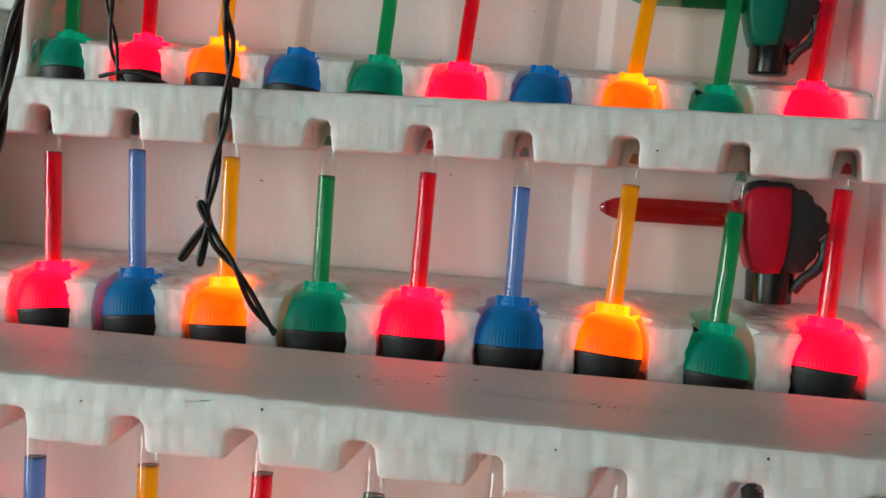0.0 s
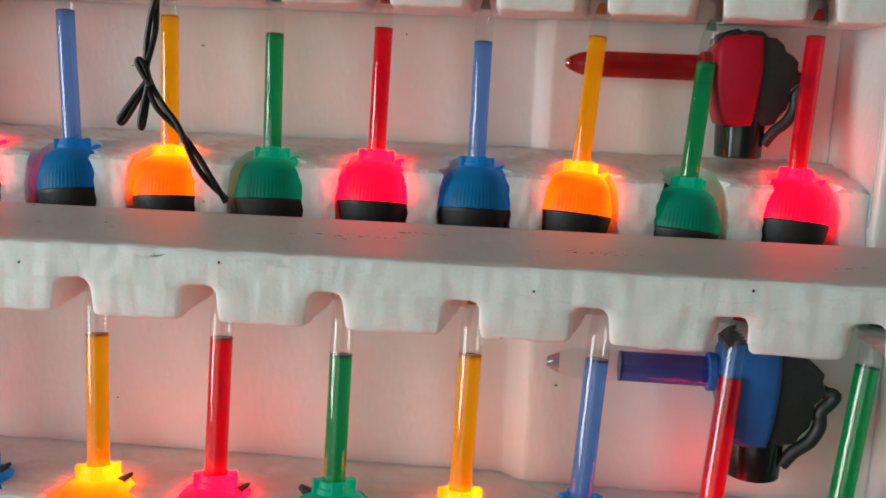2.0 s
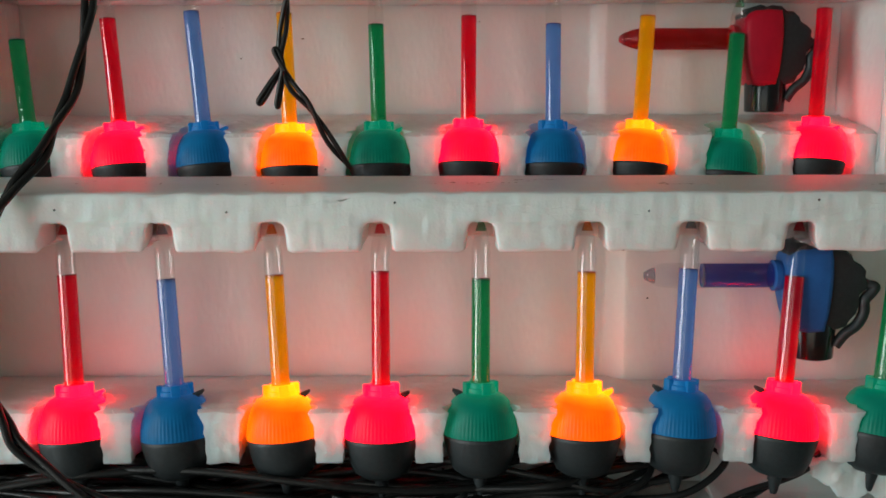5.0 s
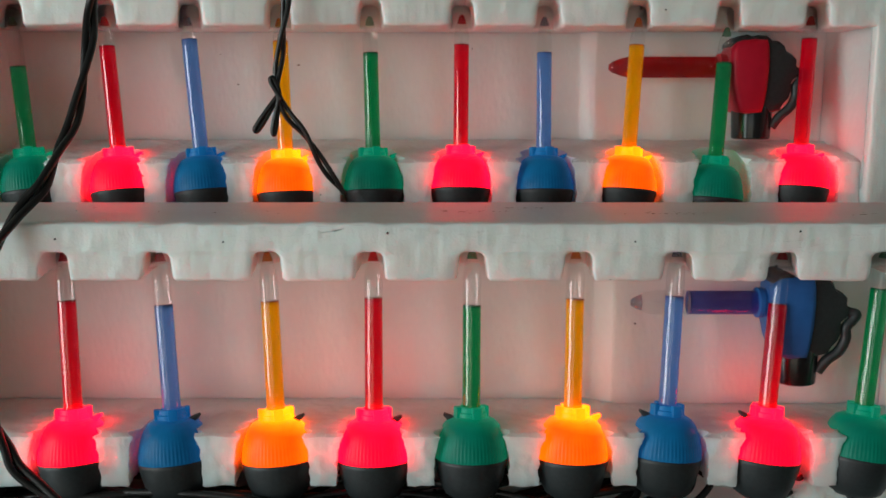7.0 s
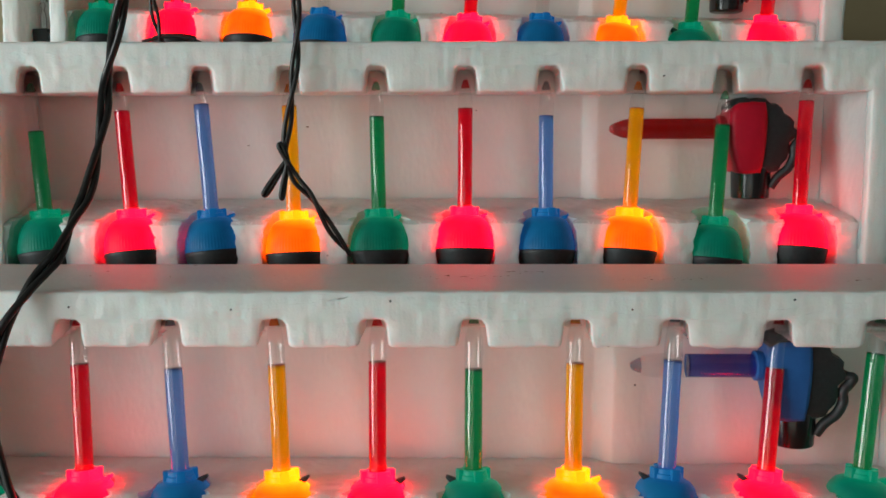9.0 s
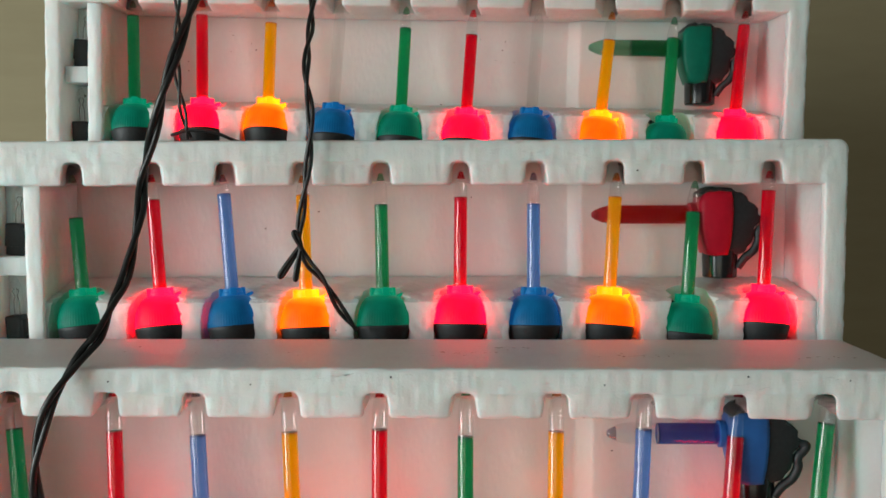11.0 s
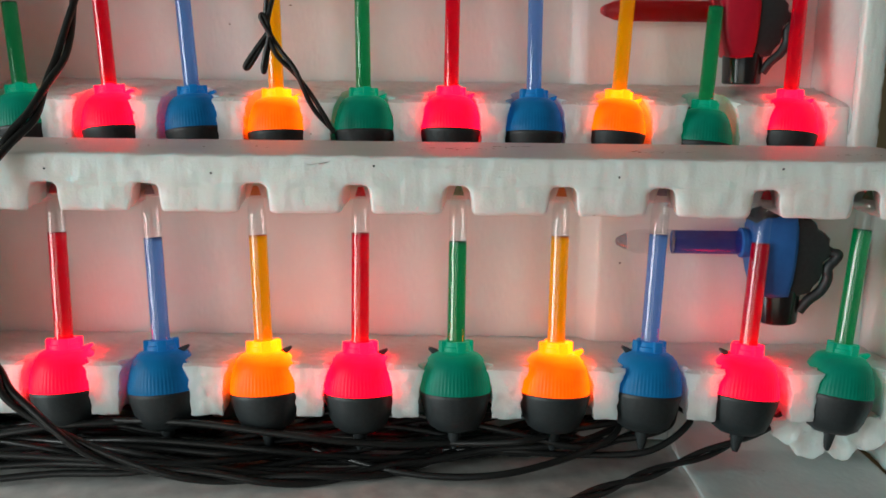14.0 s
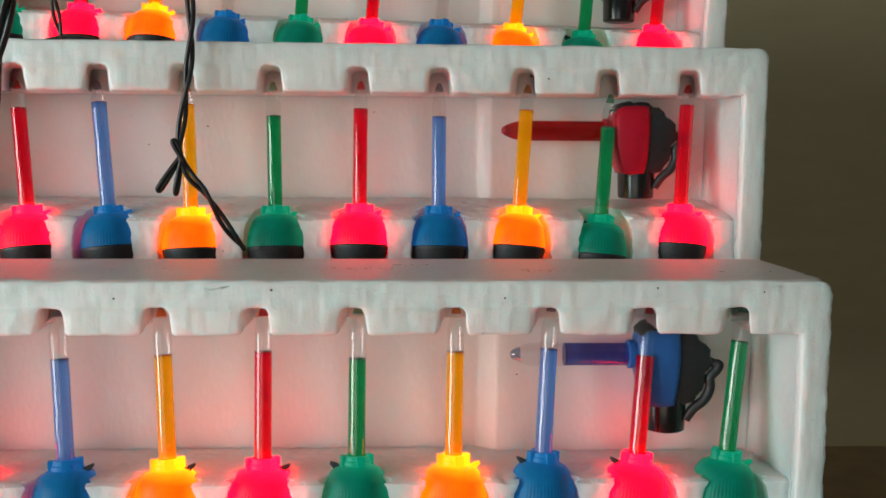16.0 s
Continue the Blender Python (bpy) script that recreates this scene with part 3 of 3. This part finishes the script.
def bubble_light(m, colour, level, fluid="", tab=0, seed=0, where=""):
    state = "glowing" if colour in ("red", "amber") else "dimly lit"
    inside = "empty tube" if fluid == "clear" else "filled tube"
    thing = tagged(new("bubble_light"), f"{state} {colour} bubble light with {inside} {where}", "bubble light", "bubble lights")
    thing.matrix_world = m
    cap = DOME[colour]
    dome = part("dome", make_dome(cap), thing, f"ribbed {colour} plastic cap")
    part("collar", make_collar(cap), dome)
    part("tab", make_tab(BLACK if tab else cap), dome, m=pose(0, 0, 0, 0, 0, 0 if tab >= 0 else 180))
    cup = part("cup", make_cup(), thing, "black plastic lower cup")
    part("nib", make_nib(), cup)
    tube = part("glass_tube", make_tube(), thing, "clear sealed glass tube")
    if fluid != "clear":
        part("liquid", make_liquid(colour, level), tube)
        part("meniscus", make_meniscus(colour, level), tube)
        part("tip", make_tip(colour), tube)
        if colour in BUBBLE:
            for me in make_bubbles(colour, seed, level):
                part("bubble", me, tube)
    return thing


def spare_light(m, colour, level, long):
    """A light lying on its side, with the clip that hangs from its base. Its own x runs from the collar to the base, z up."""
    thing = tagged(new("bubble_light"), f"unlit {colour} bubble light with clip lying in tray bay", "bubble light", "spare bubble lights")
    thing.matrix_world = m
    cap = DOME_OFF[colour]
    lie = pose(0.004, 0, 0, 0, -90, 0) @ Matrix.Diagonal((1.36, 1.25, long, 1))
    tube = part("glass_tube", make_tube(), thing, "clear sealed glass tube", lie)
    part("liquid", make_liquid(colour, level, False), tube)
    part("meniscus", make_meniscus(colour, level), tube)
    part("tip", make_tip(colour, level + 0.001 if colour == "green" else TUBE_TOP - 0.0060), tube)
    # coloured half of the lamp holder, with the collar round the tube
    bm = bmesh.new()
    prism(bm, [(0.0050, 0.0080), (0.0070, 0.0118), (0.0100, 0.0134), (0.0170, 0.0140), (0.0235, 0.0136), (0.0246, 0.0090), (0.0250, 0.0020), (0.0247, -0.0070), (0.0238, -0.0160), (0.0222, -0.0238), (0.0150, -0.0242), (0.0100, -0.0232), (0.0072, -0.0160), (0.0052, -0.0080)], "y", -0.0125, 0.0090, 0.0028)
    holder = part("holder", mesh_of(bm, "holder", cap, 45), thing, f"{colour} plastic half of the lamp holder")
    bm = bmesh.new()
    lathe(bm, [(0.0062, -0.0085), (0.0066, -0.0080), (0.0066, -0.0040), (0.0070, -0.0036), (0.0070, -0.0014), (0.0056, -0.0010)], 28)
    part("collar", mesh_of(bm, "collar", cap, 40), holder, m=pose(0, 0, 0, 0, -90, 0))
    # black half with its lobed edge
    bm = bmesh.new()
    edge = [(0.0060, 0.0120), (0.0090, 0.0150), (0.0135, 0.0164), (0.0165, 0.0152), (0.0190, 0.0160), (0.0240, 0.0156), (0.0268, 0.0132), (0.0300, 0.0130), (0.0332, 0.0106), (0.0342, 0.0080), (0.0375, 0.0062), (0.0400, 0.0036), (0.0398, 0.0010),
            (0.0412, -0.0020), (0.0400, -0.0055), (0.0378, -0.0075), (0.0380, -0.0115), (0.0368, -0.0160), (0.0340, -0.0190), (0.0325, -0.0222), (0.0270, -0.0236), (0.0130, -0.0236), (0.0085, -0.0150)]
    prism(bm, edge, "y", -0.0105, 0.0115, 0.0032)
    clip = part("clip", mesh_of(bm, "clip", BLACK, 40), thing, "black plastic half with fixing clip")
    bm = bmesh.new()
    lathe(bm, [(0.0088, -0.0372), (0.0098, -0.0366), (0.0104, -0.0215), (0.0098, -0.0200)], 32)
    part("barrel", mesh_of(bm, "barrel", BLACK_GLOSS, 40), clip, m=pose(0.0200, -0.0010, 0))
    bm = bmesh.new()
    sweep(bm, smooth_line([(0.0375, -0.006, -0.0010), (0.0412, -0.007, -0.0030), (0.0440, -0.008, -0.0036), (0.0426, -0.008, -0.0064), (0.0398, -0.008, -0.0100), (0.0400, -0.008, -0.0150), (0.0374, -0.008, -0.0208), (0.0325, -0.007, -0.0255), (0.0290, -0.006, -0.0310)], 6), 0.0024, 8)
    part("arm", mesh_of(bm, "arm", BLACK, 50), clip)
    return thing


def spare_bulb(m):
    """A small clear bulb with a black base, standing in its pocket."""
    thing = tagged(new("spare_bulb"), "small clear spare bulb with black base in a foam pocket", "bulb", "spare bulbs")
    thing.matrix_world = m
    bm = bmesh.new()
    box(bm, -0.0040, 0.0040, -0.0035, 0.0035, 0.0, 0.0130, 0.0008)
    box(bm, -0.0046, 0.0030, -0.0038, 0.0038, 0.0040, 0.0150, 0.0008)
    part("base", mesh_of(bm, "base", BLACK, 40), thing, "black plastic push-in base")
    bm = bmesh.new()
    lathe(bm, [(0.0028, 0.0145), (0.0030, 0.0200), (0.0030, 0.0270), (0.0024, 0.0300), (0.0010, 0.0325), (0.0005, 0.0335)], 16)
    glass = part("glass", mesh_of(bm, "glass", GLASS, 60), thing)
    for s in (-1, 1):
        bm = bmesh.new()
        sweep(bm, smooth_line([(s * 0.0012, 0, 0.0145), (s * 0.0013, 0, 0.0210), (s * 0.0006, 0, 0.0240), (s * 0.0014, 0, 0.0262), (s * 0.0004, 0, 0.0275)], 4), 0.00022, 5)
        part("filament", mesh_of(bm, "filament", STEEL), glass)


room()
table()
bm = bmesh.new()
box(bm, -0.30, 0.226, -0.150, 0.085, 0.0, 0.031, 0.002)
tagged(part("foam_board", mesh_of(bm, "foam_board", BOARD, 40)), "greyish white board lying flat under the front tray", "board")
support(-0.24, 0.22, 0.090, 0.165, 0.1435)
support(-0.24, 0.22, 0.170, 0.255, 0.2640)

# lamps by tray: x, collar height, lean, colour, liquid level, fluid, tab
FRONT = [
    (-0.2024, -0.004, -7.7, "green", 0.0535, "", 1), (-0.1535, -0.001, -3.6, "red", 0.0493, "", 0), (-0.1093, -0.001, -4.5, "blue", 0.0473, "", 1),
    (-0.0625, -0.001, -3.3, "amber", 0.0490, "", 1), (-0.0185, -0.001, -0.3, "red", 0.0505, "", 1), (0.0252, 0.000, 0.3, "green", 0.0462, "", -1),
    (0.0707, 0.000, 1.2, "amber", 0.0490, "", 0), (0.1132, 0.001, 3.6, "blue", 0.0493, "", -1), (0.1580, 0.000, 5.7, "red", 0.0471, "", -1),
    (0.2012, 0.001, 7.9, "green", 0.0531, "", 0),
]
MIDDLE = [
    (-0.2079, 0.000, -7.2, "green", 0.0444, "", 0), (-0.1608, 0.000, -5.9, "red", 0.0554, "", 0), (-0.1170, 0.000, -5.8, "blue", 0.0590, "", 0),
    (-0.0719, -0.001, -2.6, "amber", 0.0590, "", 0), (-0.0252, 0.000, -1.3, "green", 0.0518, "", 0), (0.0219, 0.001, 0.7, "red", 0.0552, "", 0),
    (0.0667, 0.000, 0.6, "blue", 0.0519, "", 0), (0.1130, 0.000, 4.6, "amber", 0.0563, "", 0), (0.1605, -0.005, 5.4, "green", 0.0520, "", -1),
    (0.2069, 0.001, 4.9, "red", 0.0590, "", 0),
]
REAR = [
    (-0.2050, 0.000, -4.1, "green", 0.0600, "", 0), (-0.1575, 0.001, -2.8, "red", 0.0600, "", 0), (-0.1115, 0.002, -0.2, "amber", 0.0540, "", 0),
    (-0.0660, -0.001, 2.2, "blue", 0.0580, "clear", 0), (-0.0192, -0.002, 1.6, "green", 0.0560, "", 0), (0.0258, -0.003, 2.9, "red", 0.0530, "", 0),
    (0.0706, -0.002, 3.5, "blue", 0.0570, "clear", 0), (0.1182, -0.003, 6.0, "amber", 0.0510, "", 0), (0.1632, -0.006, 4.4, "green", 0.0560, "", -1),
    (0.2096, -0.001, 6.1, "red", 0.0610, "", 0),
]
BACK = 8.5
# name, lamps, place, left, right, bay chamfer, bottom, (top, lip top, lip bottom), pocket column, floor at the front and back, depth, notch spread, label
TRAYS = [
    ("front", FRONT, pose(0, 0, 0.090, 0, 0, 0), -0.262, 0.2400, (0.0848, 0.0935), -0.0585, (0.0868, 0.0750, 0.0622), 0.038, -0.0070, -0.0075, 0.0635, 0.975, "white foam packing tray standing on a board before two others"),
    ("middle", MIDDLE, pose(0, 0.0985, 0.2010, 0, 0, 1.6), -0.268, 0.2480, (0.0920, 0.1000), -0.0565, (0.0900, 0.0780, 0.0640), 0.0435, -0.0045, 0.0045, 0.0545, 0.985, "white foam packing tray in the middle of the stepped row"),
    ("rear", REAR, pose(0, 0.1800, 0.3190, 0, 1.3, 0), -0.2590, 0.2500, (0.0980, 0.1060), -0.0500, (0.0900, 0.0780, 0.0640), 0.038, -0.0045, 0.0035, 0.0635, 0.985, "white foam packing tray standing rearmost and highest"),
]
SPECKS = {
    "front": [(0.018, 0.020, 0.0870, 0.010, 22), (0.050, 0.035, 0.0870, 0.008, 14), (0.118, 0.015, 0.0870, 0.011, 24), (0.205, 0.010, 0.0870, 0.008, 12), (-0.09, 0.02, 0.0870, 0.03, 8)],
    "middle": [(-0.03, 0.0378, 0.045, 0.05, 4), (0.04, -0.002, 0.0902, 0.02, 4)],
    "rear": [(-0.185, 0.0378, 0.030, 0.012, 6), (-0.140, 0.0378, 0.045, 0.012, 4), (0.045, 0.0378, 0.045, 0.012, 5), (0.000, 0.0378, 0.012, 0.02, 4)],
}
FLECKS = {
    "front": [(0.1040, 0.0309, 0.0320), (-0.0719, 0.0379, 0.0126), (0.1600, -0.0204, 0.0833), (-0.0784, -0.0203, 0.0789), (-0.0104, -0.0204, 0.0826), (-0.1480, -0.0203, 0.0800), (0.0920, -0.0203, 0.0790), (0.2080, -0.0204, 0.0815)],
    "middle": [(0.1790, 0.0309, 0.0560), (0.0300, 0.0379, 0.0560), (0.1250, -0.0198, 0.0720)],
    "rear": [(-0.1290, 0.0379, 0.0420), (0.0350, 0.0379, 0.0520), (0.0600, 0.0379, 0.0360), (0.1900, 0.0309, 0.0600)],
}
# colour, collar x and z, liquid level, share of the tube's length, size
SPARES = {"front": ("blue", 0.1556, 0.0450, 0.0400, 0.840, 1.0), "middle": ("red", 0.1640, 0.0450, 0.0690, 0.835, 1.06), "rear": ("green", 0.1684, 0.0447, 0.0370, 0.820, 1.05)}
for n, (which, lamps, m, left, right, bay, bottom, heights, column, floor_front, floor_back, depth, spread, label) in enumerate(TRAYS):
    tray = foam_tray(m, [l[0] for l in lamps], [l[0] + TUBE_TOP * math.sin(radians(l[2])) for l in lamps], left, right, bay, bottom, heights, column, floor_front, floor_back, depth, spread, label, 1.7 + 3.1 * n)
    for k, (x, z, lean, colour, level, fluid, tab) in enumerate(lamps):
        bubble_light(m @ pose(x, 0, z, -BACK, lean, 0), colour, level, fluid, tab, 10 * n + k, f"in {which} tray")
    dirt(tray, SPECKS[which], FLECKS[which], 5 + n)
    colour, x, z, level, long, size = SPARES[which]
    spare_light(m @ pose(x, 0.0185, z) @ Matrix.Scale(size, 4), colour, level, long)
    for z, turn in ((0.0220, 4), (-0.0340, -3)):
        spare_bulb(m @ pose(left + column / 2 - 0.0010, 0.0005, z, 0, turn, 0) @ Matrix.Scale(1.3, 4))


# ---- cables ----
def cable(name, label, lines, radius):
    thing = tagged(new(name), label, "cable")
    for line in lines:
        part("strand", strand(line, radius), thing)


hang = [(-0.1080, 0.0900, 0.4450), (-0.1110, 0.0500, 0.4000), (-0.1170, 0.0240, 0.3550), (-0.1278, 0.0160, 0.3188), (-0.1358, 0.0200, 0.2949), (-0.1461, 0.0300, 0.2707), (-0.1451, 0.0200, 0.2493), (-0.1490, 0.0100, 0.2198), (-0.1525, 0.0000, 0.2057), (-0.1542, -0.0130, 0.1924), (-0.1590, -0.0180, 0.1853), (-0.1634, -0.0230, 0.1781), (-0.1722, -0.0300, 0.1610), (-0.1778, -0.0330, 0.1393), (-0.1786, -0.0340, 0.1227), (-0.1755, -0.0340, 0.1058), (-0.1679, -0.0340, 0.0860), (-0.1601, -0.0340, 0.0718),
        (-0.1250, -0.034, 0.048), (-0.0800, -0.030, 0.0375), (-0.0350, -0.024, 0.0345), (0.0050, -0.010, 0.0350), (0.0350, 0.006, 0.0370), (0.0600, 0.018, 0.0420)]
cable("hanging_cable", "black twisted cable hanging down in front of the foam trays", twisted(hang, 0.0017, 0.085), 0.0017)
hang = [(-0.0690, 0.130, 0.410), (-0.0670, 0.100, 0.365), (-0.0652, 0.069, 0.330), (-0.0632, 0.069, 0.308), (-0.0637, 0.069, 0.286), (-0.0680, 0.069, 0.254), (-0.0705, 0.068, 0.234), (-0.0655, 0.067, 0.221),
        (-0.0570, 0.068, 0.2105), (-0.0470, 0.070, 0.193), (-0.0385, 0.074, 0.1805)]
pair = list(twisted(hang, 0.0014, 0.060, 0.6))
pair.append(smooth_line([(-0.0690, 0.0665, 0.2310), (-0.0755, 0.0660, 0.2225), (-0.0805, 0.0658, 0.2155), (-0.0818, 0.0660, 0.2128), (-0.0800, 0.0668, 0.2128), (-0.0745, 0.0672, 0.2215), (-0.0690, 0.0670, 0.2315)], 6))
pair.append(smooth_line([(-0.0680, 0.0650, 0.2280), (-0.0718, 0.0645, 0.2345), (-0.0730, 0.0645, 0.2375), (-0.0718, 0.0648, 0.2384), (-0.0702, 0.0652, 0.2352), (-0.0690, 0.0655, 0.2300), (-0.0712, 0.0655, 0.2200), (-0.0728, 0.0660, 0.2125), (-0.0722, 0.0664, 0.2105), (-0.0712, 0.0668, 0.2150), (-0.0695, 0.0670, 0.2260)], 6))
cable("knotted_cable", "black twisted cable with a small knot in front of amber light", pair, 0.00125)
hang = [(-0.1640, 0.150, 0.420), (-0.1635, 0.149, 0.375), (-0.1650, 0.149, 0.345), (-0.1632, 0.149, 0.325), (-0.1605, 0.150, 0.307), (-0.1585, 0.152, 0.296)]
trio = list(twisted(hang, 0.0016, 0.050, 0.3))
trio.append(smooth_line([(-0.1700, 0.150, 0.2985), (-0.1600, 0.1495, 0.3010), (-0.1480, 0.1490, 0.3015), (-0.1380, 0.1495, 0.2990), (-0.1290, 0.152, 0.2950), (-0.1250, 0.156, 0.2940)], 6))
cable("rear_cable", "thin black cable pair joining two lights of the rear tray", trio, 0.0011)

rng = random.Random(4)
lines = []
for k in range(15):
    x = -0.255
    pts, z0, y0 = [], rng.uniform(0.036, 0.052), rng.uniform(-0.012, 0.026)
    end = rng.uniform(0.02, 0.12)
    a, b = rng.uniform(0, 6.28), rng.uniform(0, 6.28)
    while x < end:
        pts.append((x, y0 + 0.010 * math.sin(a + 21 * x), max(0.0335, z0 + 0.006 * math.sin(b + 26 * x) - 0.010 * max(0, x + 0.03))))
        x += rng.uniform(0.03, 0.05)
    pts.append((end + 0.01, 0.020, rng.uniform(0.046, 0.054)))
    lines.append(smooth_line(pts, 6))
cable("cable_bundle", "tangled bundle of black light cables under the front tray lights", lines, 0.00165)
lines = []
for k in range(7):
    x, y, a = -0.262, rng.uniform(-0.052, -0.014), rng.uniform(0, 6.28)
    end, pts = rng.uniform(-0.15, -0.03), []
    while x < end:
        pts.append((x, y + 0.006 * math.sin(a + 24 * x), 0.0352 + 0.0034 * (k % 3) + 0.002 * math.sin(a + 31 * x)))
        x += rng.uniform(0.025, 0.04)
        y += 0.0035
    pts += [(end + 0.020, y + 0.016, 0.0375), (end + 0.045, y + 0.040, 0.0400)]
    lines.append(smooth_line(pts, 6))
cable("loose_cable", "loose black light cables lying on the board before the bundle", lines, 0.0016)
cable("light_cable", "black twin cable looping to the last red light", twisted([(-0.075, -0.125, 0.0340), (-0.020, -0.095, 0.0335), (0.035, -0.068, 0.0335), (0.080, -0.038, 0.0345), (0.120, -0.014, 0.0370), (0.150, -0.004, 0.0440), (0.172, -0.003, 0.0560), (0.182, 0.008, 0.0600)], 0.0014, 0.06), 0.0014)
cable("loop_cable", "black cable loops joining neighbouring lights of the front tray", [
    smooth_line([(0.020, 0.005, 0.0365), (0.050, -0.004, 0.0400), (0.085, -0.004, 0.0385), (0.115, -0.006, 0.0420), (0.134, 0.000, 0.0540), (0.130, 0.012, 0.0580)], 8),
    smooth_line([(-0.030, 0.010, 0.0390), (0.020, 0.000, 0.0430), (0.060, 0.000, 0.0465), (0.095, 0.000, 0.0440), (0.122, 0.000, 0.0500), (0.130, 0.010, 0.0570)], 8),
    smooth_line([(-0.050, 0.006, 0.0380), (0.000, -0.016, 0.0345), (0.040, -0.020, 0.0350), (0.075, -0.012, 0.0400), (0.098, -0.004, 0.0480), (0.104, 0.010, 0.0560)], 8),
], 0.0016)


def cradle():
    """A torn lump of foam under the last light, with ragged flakes."""
    bm = bmesh.new()
    prism(bm, [(0.166, 0.0580), (0.171, 0.0490), (0.178, 0.0470), (0.182, 0.0415), (0.190, 0.0400), (0.195, 0.0425), (0.201, 0.0385), (0.208, 0.0440), (0.213, 0.0420), (0.2225, 0.0480), (0.2225, 0.0600), (0.205, 0.0590), (0.192, 0.0575), (0.180, 0.0590)], "y", -0.008, 0.030, 0.002)
    roughen(bm, 0.0024, 9.0, 120.0, 0.0032)
    for v in bm.verts:
        v.co += 0.0012 * noise.noise_vector(v.co * 330.0)
    tagged(part("foam_lump", mesh_of(bm, "foam_lump", FOAM, 40)), "torn ragged lump of white foam below the last green light", "foam piece")


cradle()


def floor_piece():
    """A pale foam plate with an upturned back in the corner under the last lights."""
    bm = bmesh.new()
    prism(bm, [(-0.062, 0.0312), (-0.060, 0.0322), (-0.030, 0.0326), (0.014, 0.0335), (0.026, 0.0380), (0.031, 0.0440), (0.033, 0.0520), (0.040, 0.0520), (0.040, 0.0312)], "x", 0.1320, 0.2215, 0.0008)
    roughen(bm, 0.0007, 4.0, 120.0, 0.008)
    tagged(part("foam_plate", mesh_of(bm, "foam_plate", FOAM_SMOOTH_SHADED, 60)), "pale foam plate lying on the board below the last lights", "foam piece")


floor_piece()
